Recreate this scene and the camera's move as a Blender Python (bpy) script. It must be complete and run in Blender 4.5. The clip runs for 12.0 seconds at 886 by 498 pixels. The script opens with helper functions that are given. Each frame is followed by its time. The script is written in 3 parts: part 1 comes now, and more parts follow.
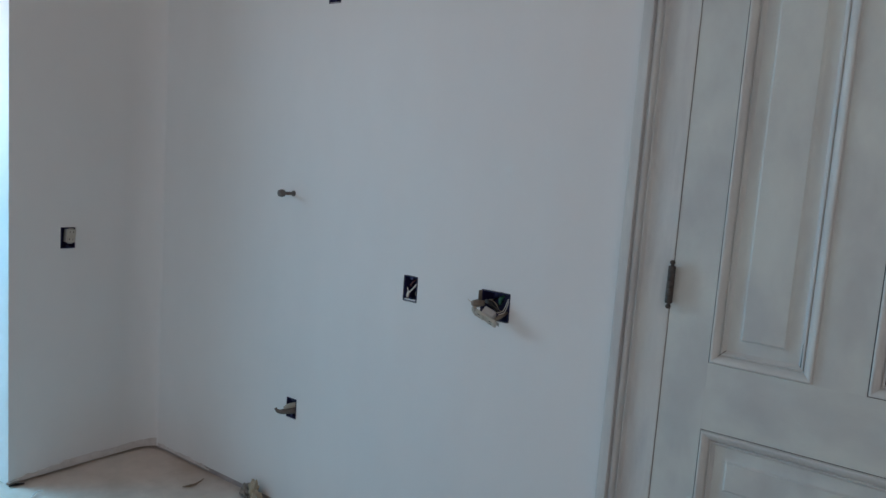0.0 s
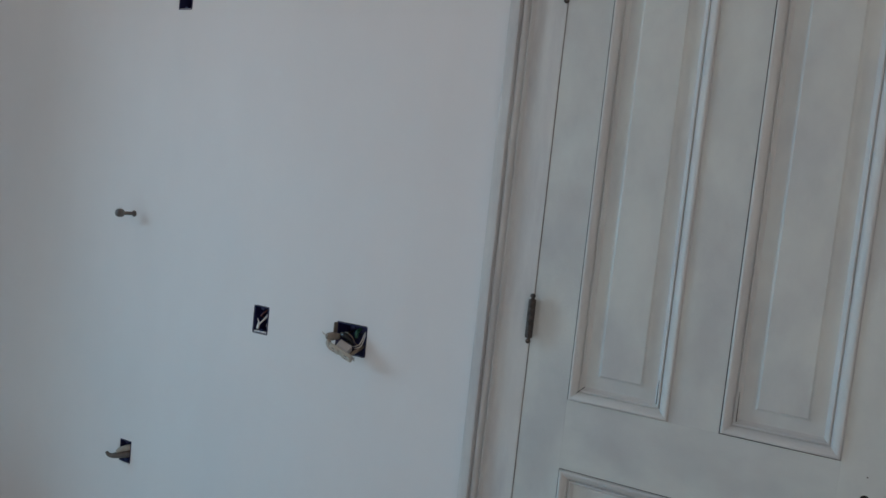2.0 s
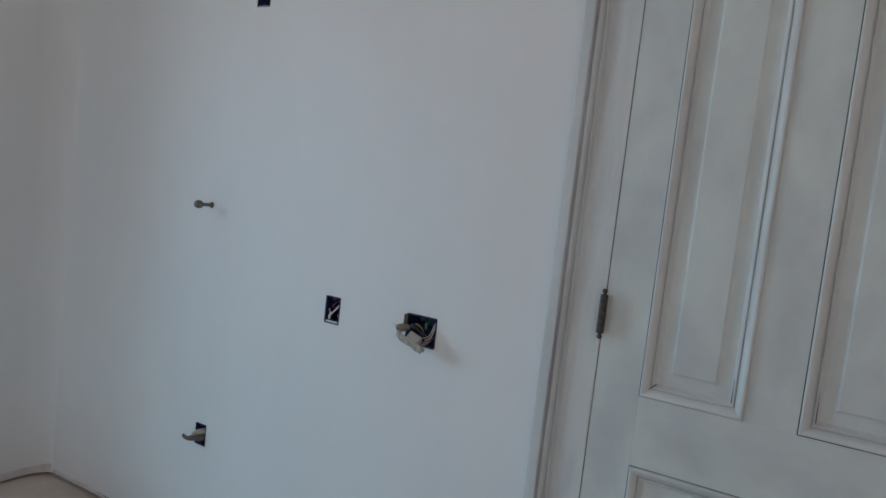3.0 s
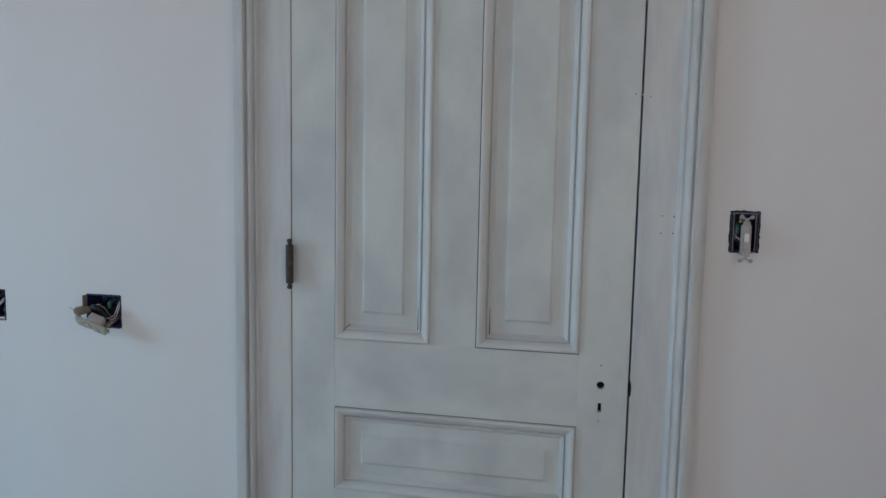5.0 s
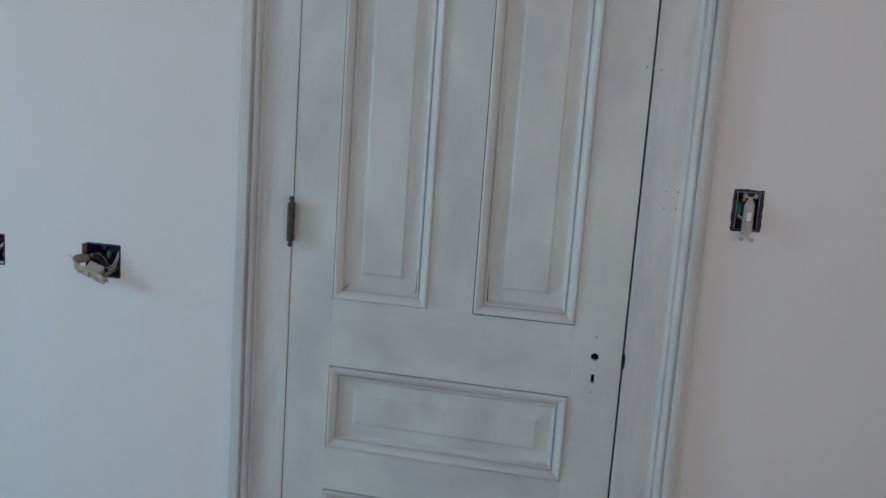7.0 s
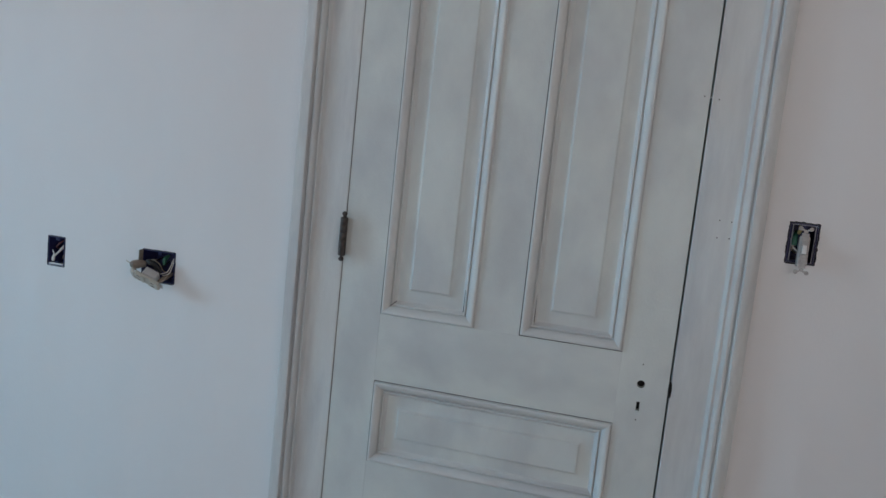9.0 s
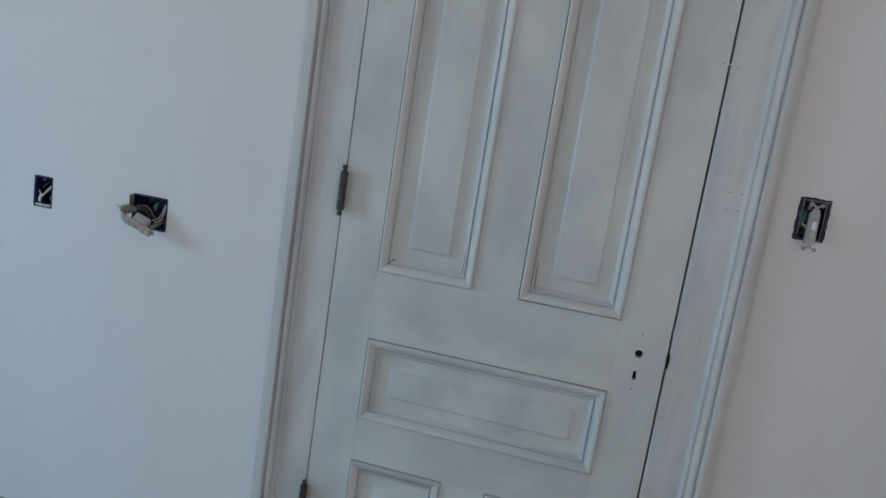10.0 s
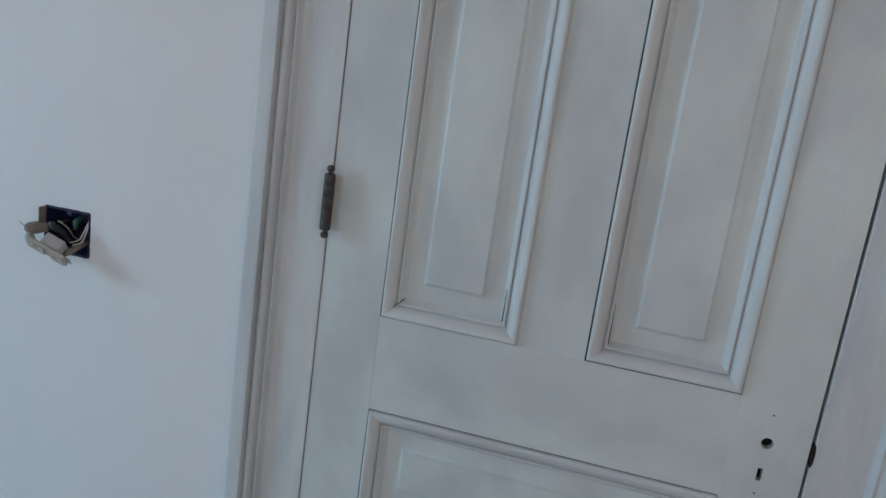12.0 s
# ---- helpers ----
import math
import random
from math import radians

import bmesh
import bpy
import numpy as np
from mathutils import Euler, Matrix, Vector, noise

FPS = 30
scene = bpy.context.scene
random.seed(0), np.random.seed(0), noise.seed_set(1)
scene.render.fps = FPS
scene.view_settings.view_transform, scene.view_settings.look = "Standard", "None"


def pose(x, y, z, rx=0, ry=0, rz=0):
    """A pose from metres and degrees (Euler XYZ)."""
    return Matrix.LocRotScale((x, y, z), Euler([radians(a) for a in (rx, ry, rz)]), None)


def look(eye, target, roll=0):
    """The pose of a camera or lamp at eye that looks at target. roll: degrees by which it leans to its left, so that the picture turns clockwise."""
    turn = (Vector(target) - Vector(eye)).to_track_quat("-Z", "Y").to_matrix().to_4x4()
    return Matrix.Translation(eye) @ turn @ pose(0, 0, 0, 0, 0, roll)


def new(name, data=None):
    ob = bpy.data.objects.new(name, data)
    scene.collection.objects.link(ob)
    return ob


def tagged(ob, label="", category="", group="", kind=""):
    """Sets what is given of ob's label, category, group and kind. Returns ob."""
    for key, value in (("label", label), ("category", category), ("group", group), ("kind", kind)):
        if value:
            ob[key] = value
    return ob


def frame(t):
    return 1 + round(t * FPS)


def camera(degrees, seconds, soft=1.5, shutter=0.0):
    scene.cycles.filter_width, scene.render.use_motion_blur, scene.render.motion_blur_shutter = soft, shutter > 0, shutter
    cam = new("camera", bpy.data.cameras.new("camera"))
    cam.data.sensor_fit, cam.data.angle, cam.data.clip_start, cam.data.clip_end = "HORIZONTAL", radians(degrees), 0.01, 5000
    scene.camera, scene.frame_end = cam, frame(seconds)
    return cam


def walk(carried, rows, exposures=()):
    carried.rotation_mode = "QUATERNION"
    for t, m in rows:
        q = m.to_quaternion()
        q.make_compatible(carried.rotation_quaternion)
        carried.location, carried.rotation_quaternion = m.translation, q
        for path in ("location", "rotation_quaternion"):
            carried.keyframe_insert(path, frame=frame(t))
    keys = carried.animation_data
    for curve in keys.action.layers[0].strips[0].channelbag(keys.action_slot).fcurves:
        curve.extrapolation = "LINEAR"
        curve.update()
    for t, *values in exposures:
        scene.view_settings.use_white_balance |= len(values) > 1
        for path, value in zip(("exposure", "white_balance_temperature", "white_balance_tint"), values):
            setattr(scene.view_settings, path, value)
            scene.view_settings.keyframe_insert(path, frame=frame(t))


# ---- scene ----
cam = camera(61.0, 12.0)

PATH = [
    (0, (0.559, -1.973, 1.438), (-0.613, -0.37, 1.198), 4.1),
    (0.5, (0.462, -1.9, 1.436), (-0.421, -0.114, 1.265), 8.5),
    (1, (0.497, -1.844, 1.455), (-0.645, -0.215, 1.249), 8.9),
    (1.5, (0.56, -1.836, 1.429), (-0.459, -0.121, 1.295), 8.9),
    (2, (0.533, -1.839, 1.442), (-0.367, -0.059, 1.297), 6.0),
    (2.5, (0.508, -1.873, 1.425), (-0.51, -0.159, 1.268), 6.3),
    (3, (0.509, -1.871, 1.431), (-0.522, -0.166, 1.26), 6.5),
    (3.5, (0.558, -1.871, 1.395), (-0.306, -0.076, 1.216), 4.3),
    (3.7, (0.587, -1.86, 1.404), (-0.14, -0.005, 1.232), 4.4),
    (5.3, (0.644, -1.81, 1.404), (0.26, 0.137, 1.162), 0.9),
    (5.5, (0.613, -1.82, 1.394), (0.165, 0.11, 1.122), 1.7),
    (6, (0.646, -1.814, 1.386), (0.209, 0.117, 1.104), 2.3),
    (6.5, (0.643, -1.816, 1.383), (0.243, 0.121, 1.093), 3.3),
    (7, (0.637, -1.817, 1.373), (0.256, 0.126, 1.095), 4.0),
    (8.8, (0.618, -1.834, 1.362), (0.157, 0.098, 1.132), 5.3),
    (9, (0.599, -1.843, 1.371), (0.128, 0.087, 1.137), 6.0),
    (9.5, (0.518, -1.86, 1.396), (0.027, 0.059, 1.119), 7.0),
    (10, (0.548, -1.81, 1.371), (0.136, 0.116, 1.025), 8.8),
    (10.5, (0.635, -1.671, 1.37), (0.192, 0.248, 1.021), 7.8),
    (11, (0.606, -1.552, 1.335), (-0.017, 0.298, 0.901), 5.8),
    (11.5, (0.466, -1.449, 1.364), (0.145, 0.503, 1.07), 7.8),
    (12, (0.39, -1.234, 1.375), (-0.061, 0.668, 0.951), 8.0),
]
walk(cam, [(t, look(eye, target, roll)) for t, eye, target, roll in PATH],
     [(0, -0.29, 6490, 10), (1.0, -0.23, 6600, 10), (2.5, -0.20, 6640, 10.5), (3.7, -0.23, 6500, 10), (5.3, 0.0, 6430, 10), (7.2, 0.01, 6430, 10),
      (9.0, 0.01, 6430, 10.5), (10, -0.03, 6310, 10), (11, 0.0, 6290, 10), (12, 0.05, 6330, 10.5)])


# ---- world and light ----
world = bpy.data.worlds.new("sky_world")
scene.world = world
world.use_nodes = True
wn = world.node_tree.nodes
sky = wn.new("ShaderNodeTexSky")
sky.sky_type, sky.sun_disc = "NISHITA", False
sky.sun_elevation, sky.sun_rotation = radians(48), radians(150)
wn["Background"].inputs["Strength"].default_value = 0.1
world.node_tree.links.new(sky.outputs[0], wn["Background"].inputs["Color"])

sun_data = bpy.data.lights.new("sun", "SUN")
sun_data.energy, sun_data.angle, sun_data.color = 3.0, radians(0.5), (1.0, 0.95, 0.88)
sun = new("sun", sun_data)
sun.matrix_world = look((6, 8, 11), (0, 0, 0))

WEST, EAST, SOUTH, CEIL = -3.75, 2.9, -4.3, 3.1
WIN = (-1.73, -0.87, 0.85, 2.50)          # window in the west wall: y from, y to, sill, head

FILL_WIN2 = (1.25, 2.45, 0.75, 2.65)           # two unseen openings in the south wall for added fill, behind the camera: x from, to, sill, head
FILL_WIN3 = (-2.35, -1.73, 0.75, 2.65)
FILL_WIN4 = (-3.50, -2.50, 0.75, 2.65)         # unseen opening in the east wall for added fill, behind the camera: y from, to, sill, head


def opening_light(eye, way, size, energy, color):
    """Area light in an opening: sky light falling or sunlit ground's light rising in the west, added fill in the south
    and east.
    """
    data = bpy.data.lights.new("window_or_fill_lamp", "AREA")
    data.shape, data.size, data.size_y = "RECTANGLE", size[0], size[1]
    data.energy, data.color = energy, color
    ob = new("window_or_fill_lamp", data)
    ob.matrix_world = look(eye, Vector(eye) + Vector(way))


W_EYE = (WEST + 0.02, (WIN[0] + WIN[1]) / 2, (WIN[2] + WIN[3]) / 2)
opening_light(W_EYE, (1, 0, -2.2), (0.76, 1.4), 64.0, (0.25, 0.69, 1.04))
opening_light(W_EYE, (1, 0, 2.0), (0.76, 1.4), 34.0, (1.0, 0.81, 0.75))
# added fill at unseen openings: lifts the corner, door, stub and right wall
opening_light(((FILL_WIN3[0] + FILL_WIN3[1]) / 2, SOUTH + 0.02, (FILL_WIN3[2] + FILL_WIN3[3]) / 2), (0.1, 1, -0.6), (0.55, 1.5), 13.0, (0.68, 0.80, 0.98))
opening_light(((FILL_WIN2[0] + FILL_WIN2[1]) / 2, SOUTH + 0.02, (FILL_WIN2[2] + FILL_WIN2[3]) / 2), (0, 1, 0.85), (1.1, 1.6), 18.0, (0.93, 0.825, 0.83))
opening_light((EAST - 0.02, (FILL_WIN4[0] + FILL_WIN4[1]) / 2, (FILL_WIN4[2] + FILL_WIN4[3]) / 2), (-1, 0, 0.7), (0.9, 1.6), 21.5, (0.93, 0.825, 0.83))


# ---- materials ----
def material(name, base, rough=0.6, metal=0.0, spread=0.08, grain=30.0, stain=2.0, stain_to=None, stain_amount=0.3,
             bump=0.15, bump_scale=180.0, stretch=(1, 1, 1), spec=0.4, per_object=0.0, wave=0.0, patch=None):
    """Base colour with grain and larger stains, fine relief and uneven gloss."""
    m = bpy.data.materials.new(name)
    m.use_nodes = True
    nt = m.node_tree
    n, l = nt.nodes, nt.links
    b = n["Principled BSDF"]
    b.inputs["Metallic"].default_value = metal
    b.inputs["Specular IOR Level"].default_value = spec
    tc, mp = n.new("ShaderNodeTexCoord"), n.new("ShaderNodeMapping")
    mp.inputs["Scale"].default_value = stretch
    l.new(tc.outputs["Object"], mp.inputs["Vector"])
    where = mp.outputs[0]
    info = n.new("ShaderNodeObjectInfo")
    if per_object:
        add = n.new("ShaderNodeVectorMath")
        add.operation = "MULTIPLY_ADD"
        comb = n.new("ShaderNodeCombineXYZ")
        for i in range(3):
            l.new(info.outputs["Random"], comb.inputs[i])
        add.inputs[1].default_value = (37, 11, 23)
        l.new(comb.outputs[0], add.inputs[0])
        l.new(mp.outputs[0], add.inputs[2])
        where = add.outputs[0]

    def noise_node(scale, detail, rough_=0.55):
        t = n.new("ShaderNodeTexNoise")
        t.inputs["Scale"].default_value, t.inputs["Detail"].default_value, t.inputs["Roughness"].default_value = scale, detail, rough_
        l.new(where, t.inputs["Vector"])
        return t

    fine, wide, rel = noise_node(grain, 4), noise_node(stain, 5, 0.6), noise_node(bump_scale, 3)
    ramp = n.new("ShaderNodeValToRGB")
    ramp.color_ramp.elements[0].position, ramp.color_ramp.elements[1].position = 0.42, 0.68
    l.new(wide.outputs["Fac"], ramp.inputs["Fac"])
    mul = n.new("ShaderNodeMath")
    mul.operation, mul.inputs[1].default_value = "MULTIPLY", stain_amount
    l.new(ramp.outputs["Color"], mul.inputs[0])
    mix = n.new("ShaderNodeMix")
    mix.data_type = "RGBA"
    mix.inputs["A"].default_value = (*base, 1)
    mix.inputs["B"].default_value = (*(stain_to or [c * 0.8 for c in base]), 1)
    l.new(mul.outputs[0], mix.inputs["Factor"])
    if patch:                              # brush laps where the coat lies thinner: scale, amount, colour
        lap = noise_node(patch[0], 3, 0.45)
        lap.inputs["Distortion"].default_value = 0.25
        lap_ramp = n.new("ShaderNodeValToRGB")
        lap_ramp.color_ramp.elements[0].position, lap_ramp.color_ramp.elements[1].position = 0.43, 0.66
        l.new(lap.outputs["Fac"], lap_ramp.inputs["Fac"])
        lap_mul = n.new("ShaderNodeMath")
        lap_mul.operation, lap_mul.inputs[1].default_value = "MULTIPLY", patch[1]
        l.new(lap_ramp.outputs["Color"], lap_mul.inputs[0])
        over = n.new("ShaderNodeMix")
        over.data_type = "RGBA"
        l.new(lap_mul.outputs[0], over.inputs["Factor"])
        l.new(mix.outputs["Result"], over.inputs["A"])
        over.inputs["B"].default_value = (*patch[2], 1)
        mix = over
    span = n.new("ShaderNodeMapRange")
    span.inputs["To Min"].default_value, span.inputs["To Max"].default_value = 1 - spread, 1 + spread
    l.new(fine.outputs["Fac"], span.inputs["Value"])
    tint = n.new("ShaderNodeVectorMath")
    tint.operation = "SCALE"
    l.new(mix.outputs["Result"], tint.inputs[0])
    l.new(span.outputs[0], tint.inputs["Scale"])
    l.new(tint.outputs[0], b.inputs["Base Color"])
    gloss = n.new("ShaderNodeMapRange")
    gloss.inputs["To Min"].default_value, gloss.inputs["To Max"].default_value = max(0.05, rough - 0.1), min(1, rough + 0.1)
    l.new(wide.outputs["Fac"], gloss.inputs["Value"])
    l.new(gloss.outputs[0], b.inputs["Roughness"])
    bp = n.new("ShaderNodeBump")
    bp.inputs["Strength"].default_value, bp.inputs["Distance"].default_value = bump, 0.002
    l.new(rel.outputs["Fac"], bp.inputs["Height"])
    if wave:
        swell, bp2 = noise_node(2.6, 2), n.new("ShaderNodeBump")
        bp2.inputs["Strength"].default_value, bp2.inputs["Distance"].default_value = 1.0, wave
        l.new(swell.outputs["Fac"], bp2.inputs["Height"])
        l.new(bp2.outputs[0], bp.inputs["Normal"])
    l.new(bp.outputs[0], b.inputs["Normal"])
    return m


M_WALL = material("wall_paint", (0.77, 0.775, 0.77), 0.75, spread=0.02, grain=6, stain=0.9, stain_to=(0.71, 0.715, 0.715),
                  stain_amount=0.5, bump=0.2, bump_scale=140, stretch=(1.3, 1, 0.6), wave=0.012)
# brown chosen for unseen surfaces, to cut and warm the bounced light
M_BOUNCE = material("bounce_brown", (0.46, 0.405, 0.35), 0.9, spread=0.1, grain=20, stain=1.5, stain_to=(0.36, 0.31, 0.26), stain_amount=0.6, bump=0.4)
M_FOOT = material("foot_brown", (0.66, 0.635, 0.62), 0.9, spread=0.15, grain=45, stain=9, stain_to=(0.52, 0.48, 0.455), stain_amount=0.7, bump=0.6)
M_PRIMER = material("thin_primer", (0.645, 0.695, 0.670), 0.45, spread=0.10, grain=9, stain=4.0, stain_to=(0.46, 0.48, 0.50),
                    stain_amount=0.42, bump=0.22, bump_scale=150, stretch=(1.3, 1.2, 0.8), per_object=1.0, patch=(5.2, 0.40, (0.44, 0.465, 0.49)))
M_PRIMER_RAIL = material("thin_primer_rail", (0.645, 0.695, 0.670), 0.45, spread=0.10, grain=9, stain=4.0, stain_to=(0.46, 0.48, 0.50),
                         stain_amount=0.42, bump=0.22, bump_scale=150, stretch=(0.8, 1.3, 1.2), per_object=1.0, patch=(5.2, 0.40, (0.44, 0.465, 0.49)))
M_TRIM = material("thin_primer_moulding", (0.635, 0.665, 0.655), 0.48, spread=0.10, grain=16, stain=6, stain_to=(0.455, 0.475, 0.495),
                  stain_amount=0.65, bump=0.3, bump_scale=110, stretch=(2, 2, 0.35), per_object=1.0)
M_TRIM_ACROSS = material("thin_primer_moulding_across", (0.635, 0.665, 0.655), 0.48, spread=0.10, grain=16, stain=6, stain_to=(0.455, 0.475, 0.495),
                         stain_amount=0.65, bump=0.3, bump_scale=110, stretch=(0.35, 2, 2), per_object=1.0)
M_GAP_SHADE = material("foot_gap_shade", (0.42, 0.395, 0.40), 0.9, spread=0.2, grain=30, stain=8, stain_to=(0.25, 0.23, 0.23), stain_amount=0.7)
M_FLOOR = material("dusty_plywood", (0.67, 0.585, 0.52), 0.85, spread=0.12, grain=14, stain=2.2, stain_to=(0.46, 0.385, 0.325),
                   stain_amount=0.8, bump=0.4, bump_scale=60)
M_BOX = material("dark_box_plastic", (0.020, 0.022, 0.085), 0.45, spread=0.2, grain=60, stain=20, stain_to=(0.035, 0.04, 0.10), stain_amount=0.5)
M_CUT = material("dark_cut_edge", (0.012, 0.012, 0.026), 0.8, spread=0.3, grain=200, stain=90, stain_to=(0.05, 0.05, 0.07))
M_RIM = material("grey_box_rim", (0.3, 0.31, 0.36), 0.5, spread=0.2, grain=120, stain=40)
M_DARK = material("dark_hollow", (0.012, 0.011, 0.010), 0.9, spread=0.2)
# dark fill for joints; in the hinge gap it stands for shade
M_DARK_JOINT = material("dark_joint_fill", (0.055, 0.052, 0.05), 0.9, spread=0.3, grain=30, stain=7, stain_to=(0.36, 0.37, 0.36), stain_amount=0.55, per_object=1.0)
M_IRON = material("dark_hinge_iron", (0.060, 0.052, 0.048), 0.5, metal=0.3, spread=0.2, grain=200, stain=90, stain_to=(0.13, 0.115, 0.105),
                  stain_amount=0.6, bump=0.4, bump_scale=300)
M_ZINC = material("zinc_strap", (0.44, 0.43, 0.42), 0.5, metal=0.45, spread=0.2, grain=160, stain=60, stain_to=(0.26, 0.255, 0.25), stain_amount=0.6)
M_PIPE = material("dull_pipe_metal", (0.15, 0.135, 0.125), 0.45, metal=0.4, spread=0.2, grain=80, stain=50, stain_to=(0.27, 0.25, 0.235))
M_IVORY = material("ivory_plastic", (0.52, 0.485, 0.42), 0.5, spread=0.12, grain=60, stain=35, stain_to=(0.30, 0.265, 0.21))
M_WHITE = material("white_plastic", (0.78, 0.78, 0.76), 0.4, spread=0.04, grain=50, stain=30)
M_GREY = material("grey_device_body", (0.46, 0.45, 0.44), 0.5, spread=0.1, grain=70, stain=25)
M_SHEATH = material("dusty_cable_sheath", (0.42, 0.385, 0.33), 0.6, spread=0.12, grain=70, stain=30, stain_to=(0.28, 0.25, 0.21))
M_TAPE = material("brown_dusty_tape", (0.24, 0.205, 0.17), 0.7, spread=0.2, grain=60, stain=30, stain_to=(0.4, 0.36, 0.3))
M_W_WHITE = material("white_wire", (0.7, 0.69, 0.66), 0.4, spread=0.08, grain=80)
M_W_BARE = material("bare_wire", (0.5, 0.42, 0.33), 0.4, metal=0.7, spread=0.1, grain=80)
M_W_GREEN = material("green_wire", (0.035, 0.14, 0.095), 0.4, spread=0.1, grain=80)
M_W_YELLOW = material("yellow_tape", (0.42, 0.36, 0.16), 0.5, spread=0.1, grain=80)
M_W_RED = material("red_wire", (0.15, 0.05, 0.055), 0.4, spread=0.1, grain=80)
M_W_BLACK = material("black_wire", (0.015, 0.015, 0.016), 0.35, spread=0.1, grain=80)
M_PAPER = material("crumpled_tan_paper", (0.46, 0.385, 0.285), 0.85, spread=0.15, grain=50, stain=25, stain_to=(0.3, 0.25, 0.19), stain_amount=0.7, bump=0.5)
M_CHUNK = material("plaster_rubble", (0.30, 0.275, 0.25), 0.95, spread=0.2, grain=60, stain=20, stain_to=(0.2, 0.18, 0.16), stain_amount=0.8, bump=0.7)
M_WOOD = material("bare_wood", (0.27, 0.2, 0.14), 0.8, spread=0.2, grain=40, stain=10, stretch=(1, 1, 0.2))
M_GLASS = bpy.data.materials.new("window_glass")
M_GLASS.use_nodes = True
M_GLASS.node_tree.nodes["Principled BSDF"].inputs["Transmission Weight"].default_value = 1.0
M_GLASS.node_tree.nodes["Principled BSDF"].inputs["Roughness"].default_value = 0.0


# ---- mesh helpers ----
def part(name, bm, mat, parent=None, label="", smooth=False, crease=0):
    """Links a bmesh as one object, under a thing or a part; crease: smooth, but for edges sharper than that many degrees."""
    bmesh.ops.recalc_face_normals(bm, faces=bm.faces)
    me = bpy.data.meshes.new(name)
    for f in bm.faces:
        f.smooth = smooth or crease > 0
    bm.to_mesh(me)
    bm.free()
    if crease:
        me.set_sharp_from_angle(angle=radians(crease))
    me.materials.append(mat)
    ob = new(name, me)
    if parent:
        ob.parent = parent
    if label:
        ob["label"] = label
    return ob


def thing(name, m, label, category, group="", kind=""):
    ob = new(name)
    ob.matrix_world = m
    ob.empty_display_size = 0.05
    return tagged(ob, label, category, group, kind)


def box(bm, lo, hi, bevel=0.0, segments=2):
    lo, hi = Vector(lo), Vector(hi)
    made = bmesh.ops.create_cube(bm, size=1, matrix=Matrix.LocRotScale((lo + hi) / 2, None, hi - lo))
    if bevel:
        edges = list({e for v in made["verts"] for e in v.link_edges})
        bmesh.ops.bevel(bm, geom=edges, offset=bevel, segments=segments, profile=0.6, affect="EDGES")
    return bm


def boxed(*args, **kw):
    return box(bmesh.new(), *args, **kw)


def lathe(bm, profile, m=Matrix(), n=16):
    """Turns (radius, height) pairs about z, then moves them by m."""
    rings = []
    for r, h in profile:
        if r < 1e-6:
            rings.append([bm.verts.new(m @ Vector((0, 0, h)))])
        else:
            rings.append([bm.verts.new(m @ Vector((r * math.cos(a), r * math.sin(a), h))) for a in (2 * math.pi * i / n for i in range(n))])
    for a, b in zip(rings, rings[1:]):
        for i in range(n):
            j = (i + 1) % n
            if len(a) == 1 and len(b) > 1:
                bm.faces.new((a[0], b[i], b[j]))
            elif len(b) == 1 and len(a) > 1:
                bm.faces.new((a[i], b[0], a[j]))
            elif len(a) > 1:
                bm.faces.new((a[i], b[i], b[j], a[j]))
    for ring in (rings[0], rings[-1]):
        if len(ring) > 2:
            bm.faces.new(ring)
    return bm


def tube(bm, points, radius, n=8, steps=6):
    """A round tube along a smooth curve through the points; radius may be one number or one for each point."""
    p = [Vector(q) for q in points]
    rad = list(radius) if isinstance(radius, (list, tuple)) else [radius] * len(p)
    line = []
    for i in range(len(p) - 1):
        a, b, c, d = p[max(i - 1, 0)], p[i], p[i + 1], p[min(i + 2, len(p) - 1)]
        for s in range(steps):
            t = s / steps
            q = 0.5 * ((2 * b) + (c - a) * t + (2 * a - 5 * b + 4 * c - d) * t * t + (3 * b - a - 3 * c + d) * t ** 3)
            line.append((q, rad[i] * (1 - t) + rad[i + 1] * t))
    line.append((p[-1], rad[-1]))
    side, rings = Vector((0.3, 0.5, 0.8)), []
    for i, (q, r) in enumerate(line):
        way = (line[min(i + 1, len(line) - 1)][0] - line[max(i - 1, 0)][0]).normalized()
        side = (side - way * side.dot(way)).normalized()
        other = way.cross(side)
        rings.append([bm.verts.new(q + (side * math.cos(a) + other * math.sin(a)) * r) for a in (2 * math.pi * k / n for k in range(n))])
    for a, b in zip(rings, rings[1:]):
        for k in range(n):
            bm.faces.new((a[k], a[(k + 1) % n], b[(k + 1) % n], b[k]))
    bm.faces.new(rings[0])
    bm.faces.new(rings[-1])
    return bm


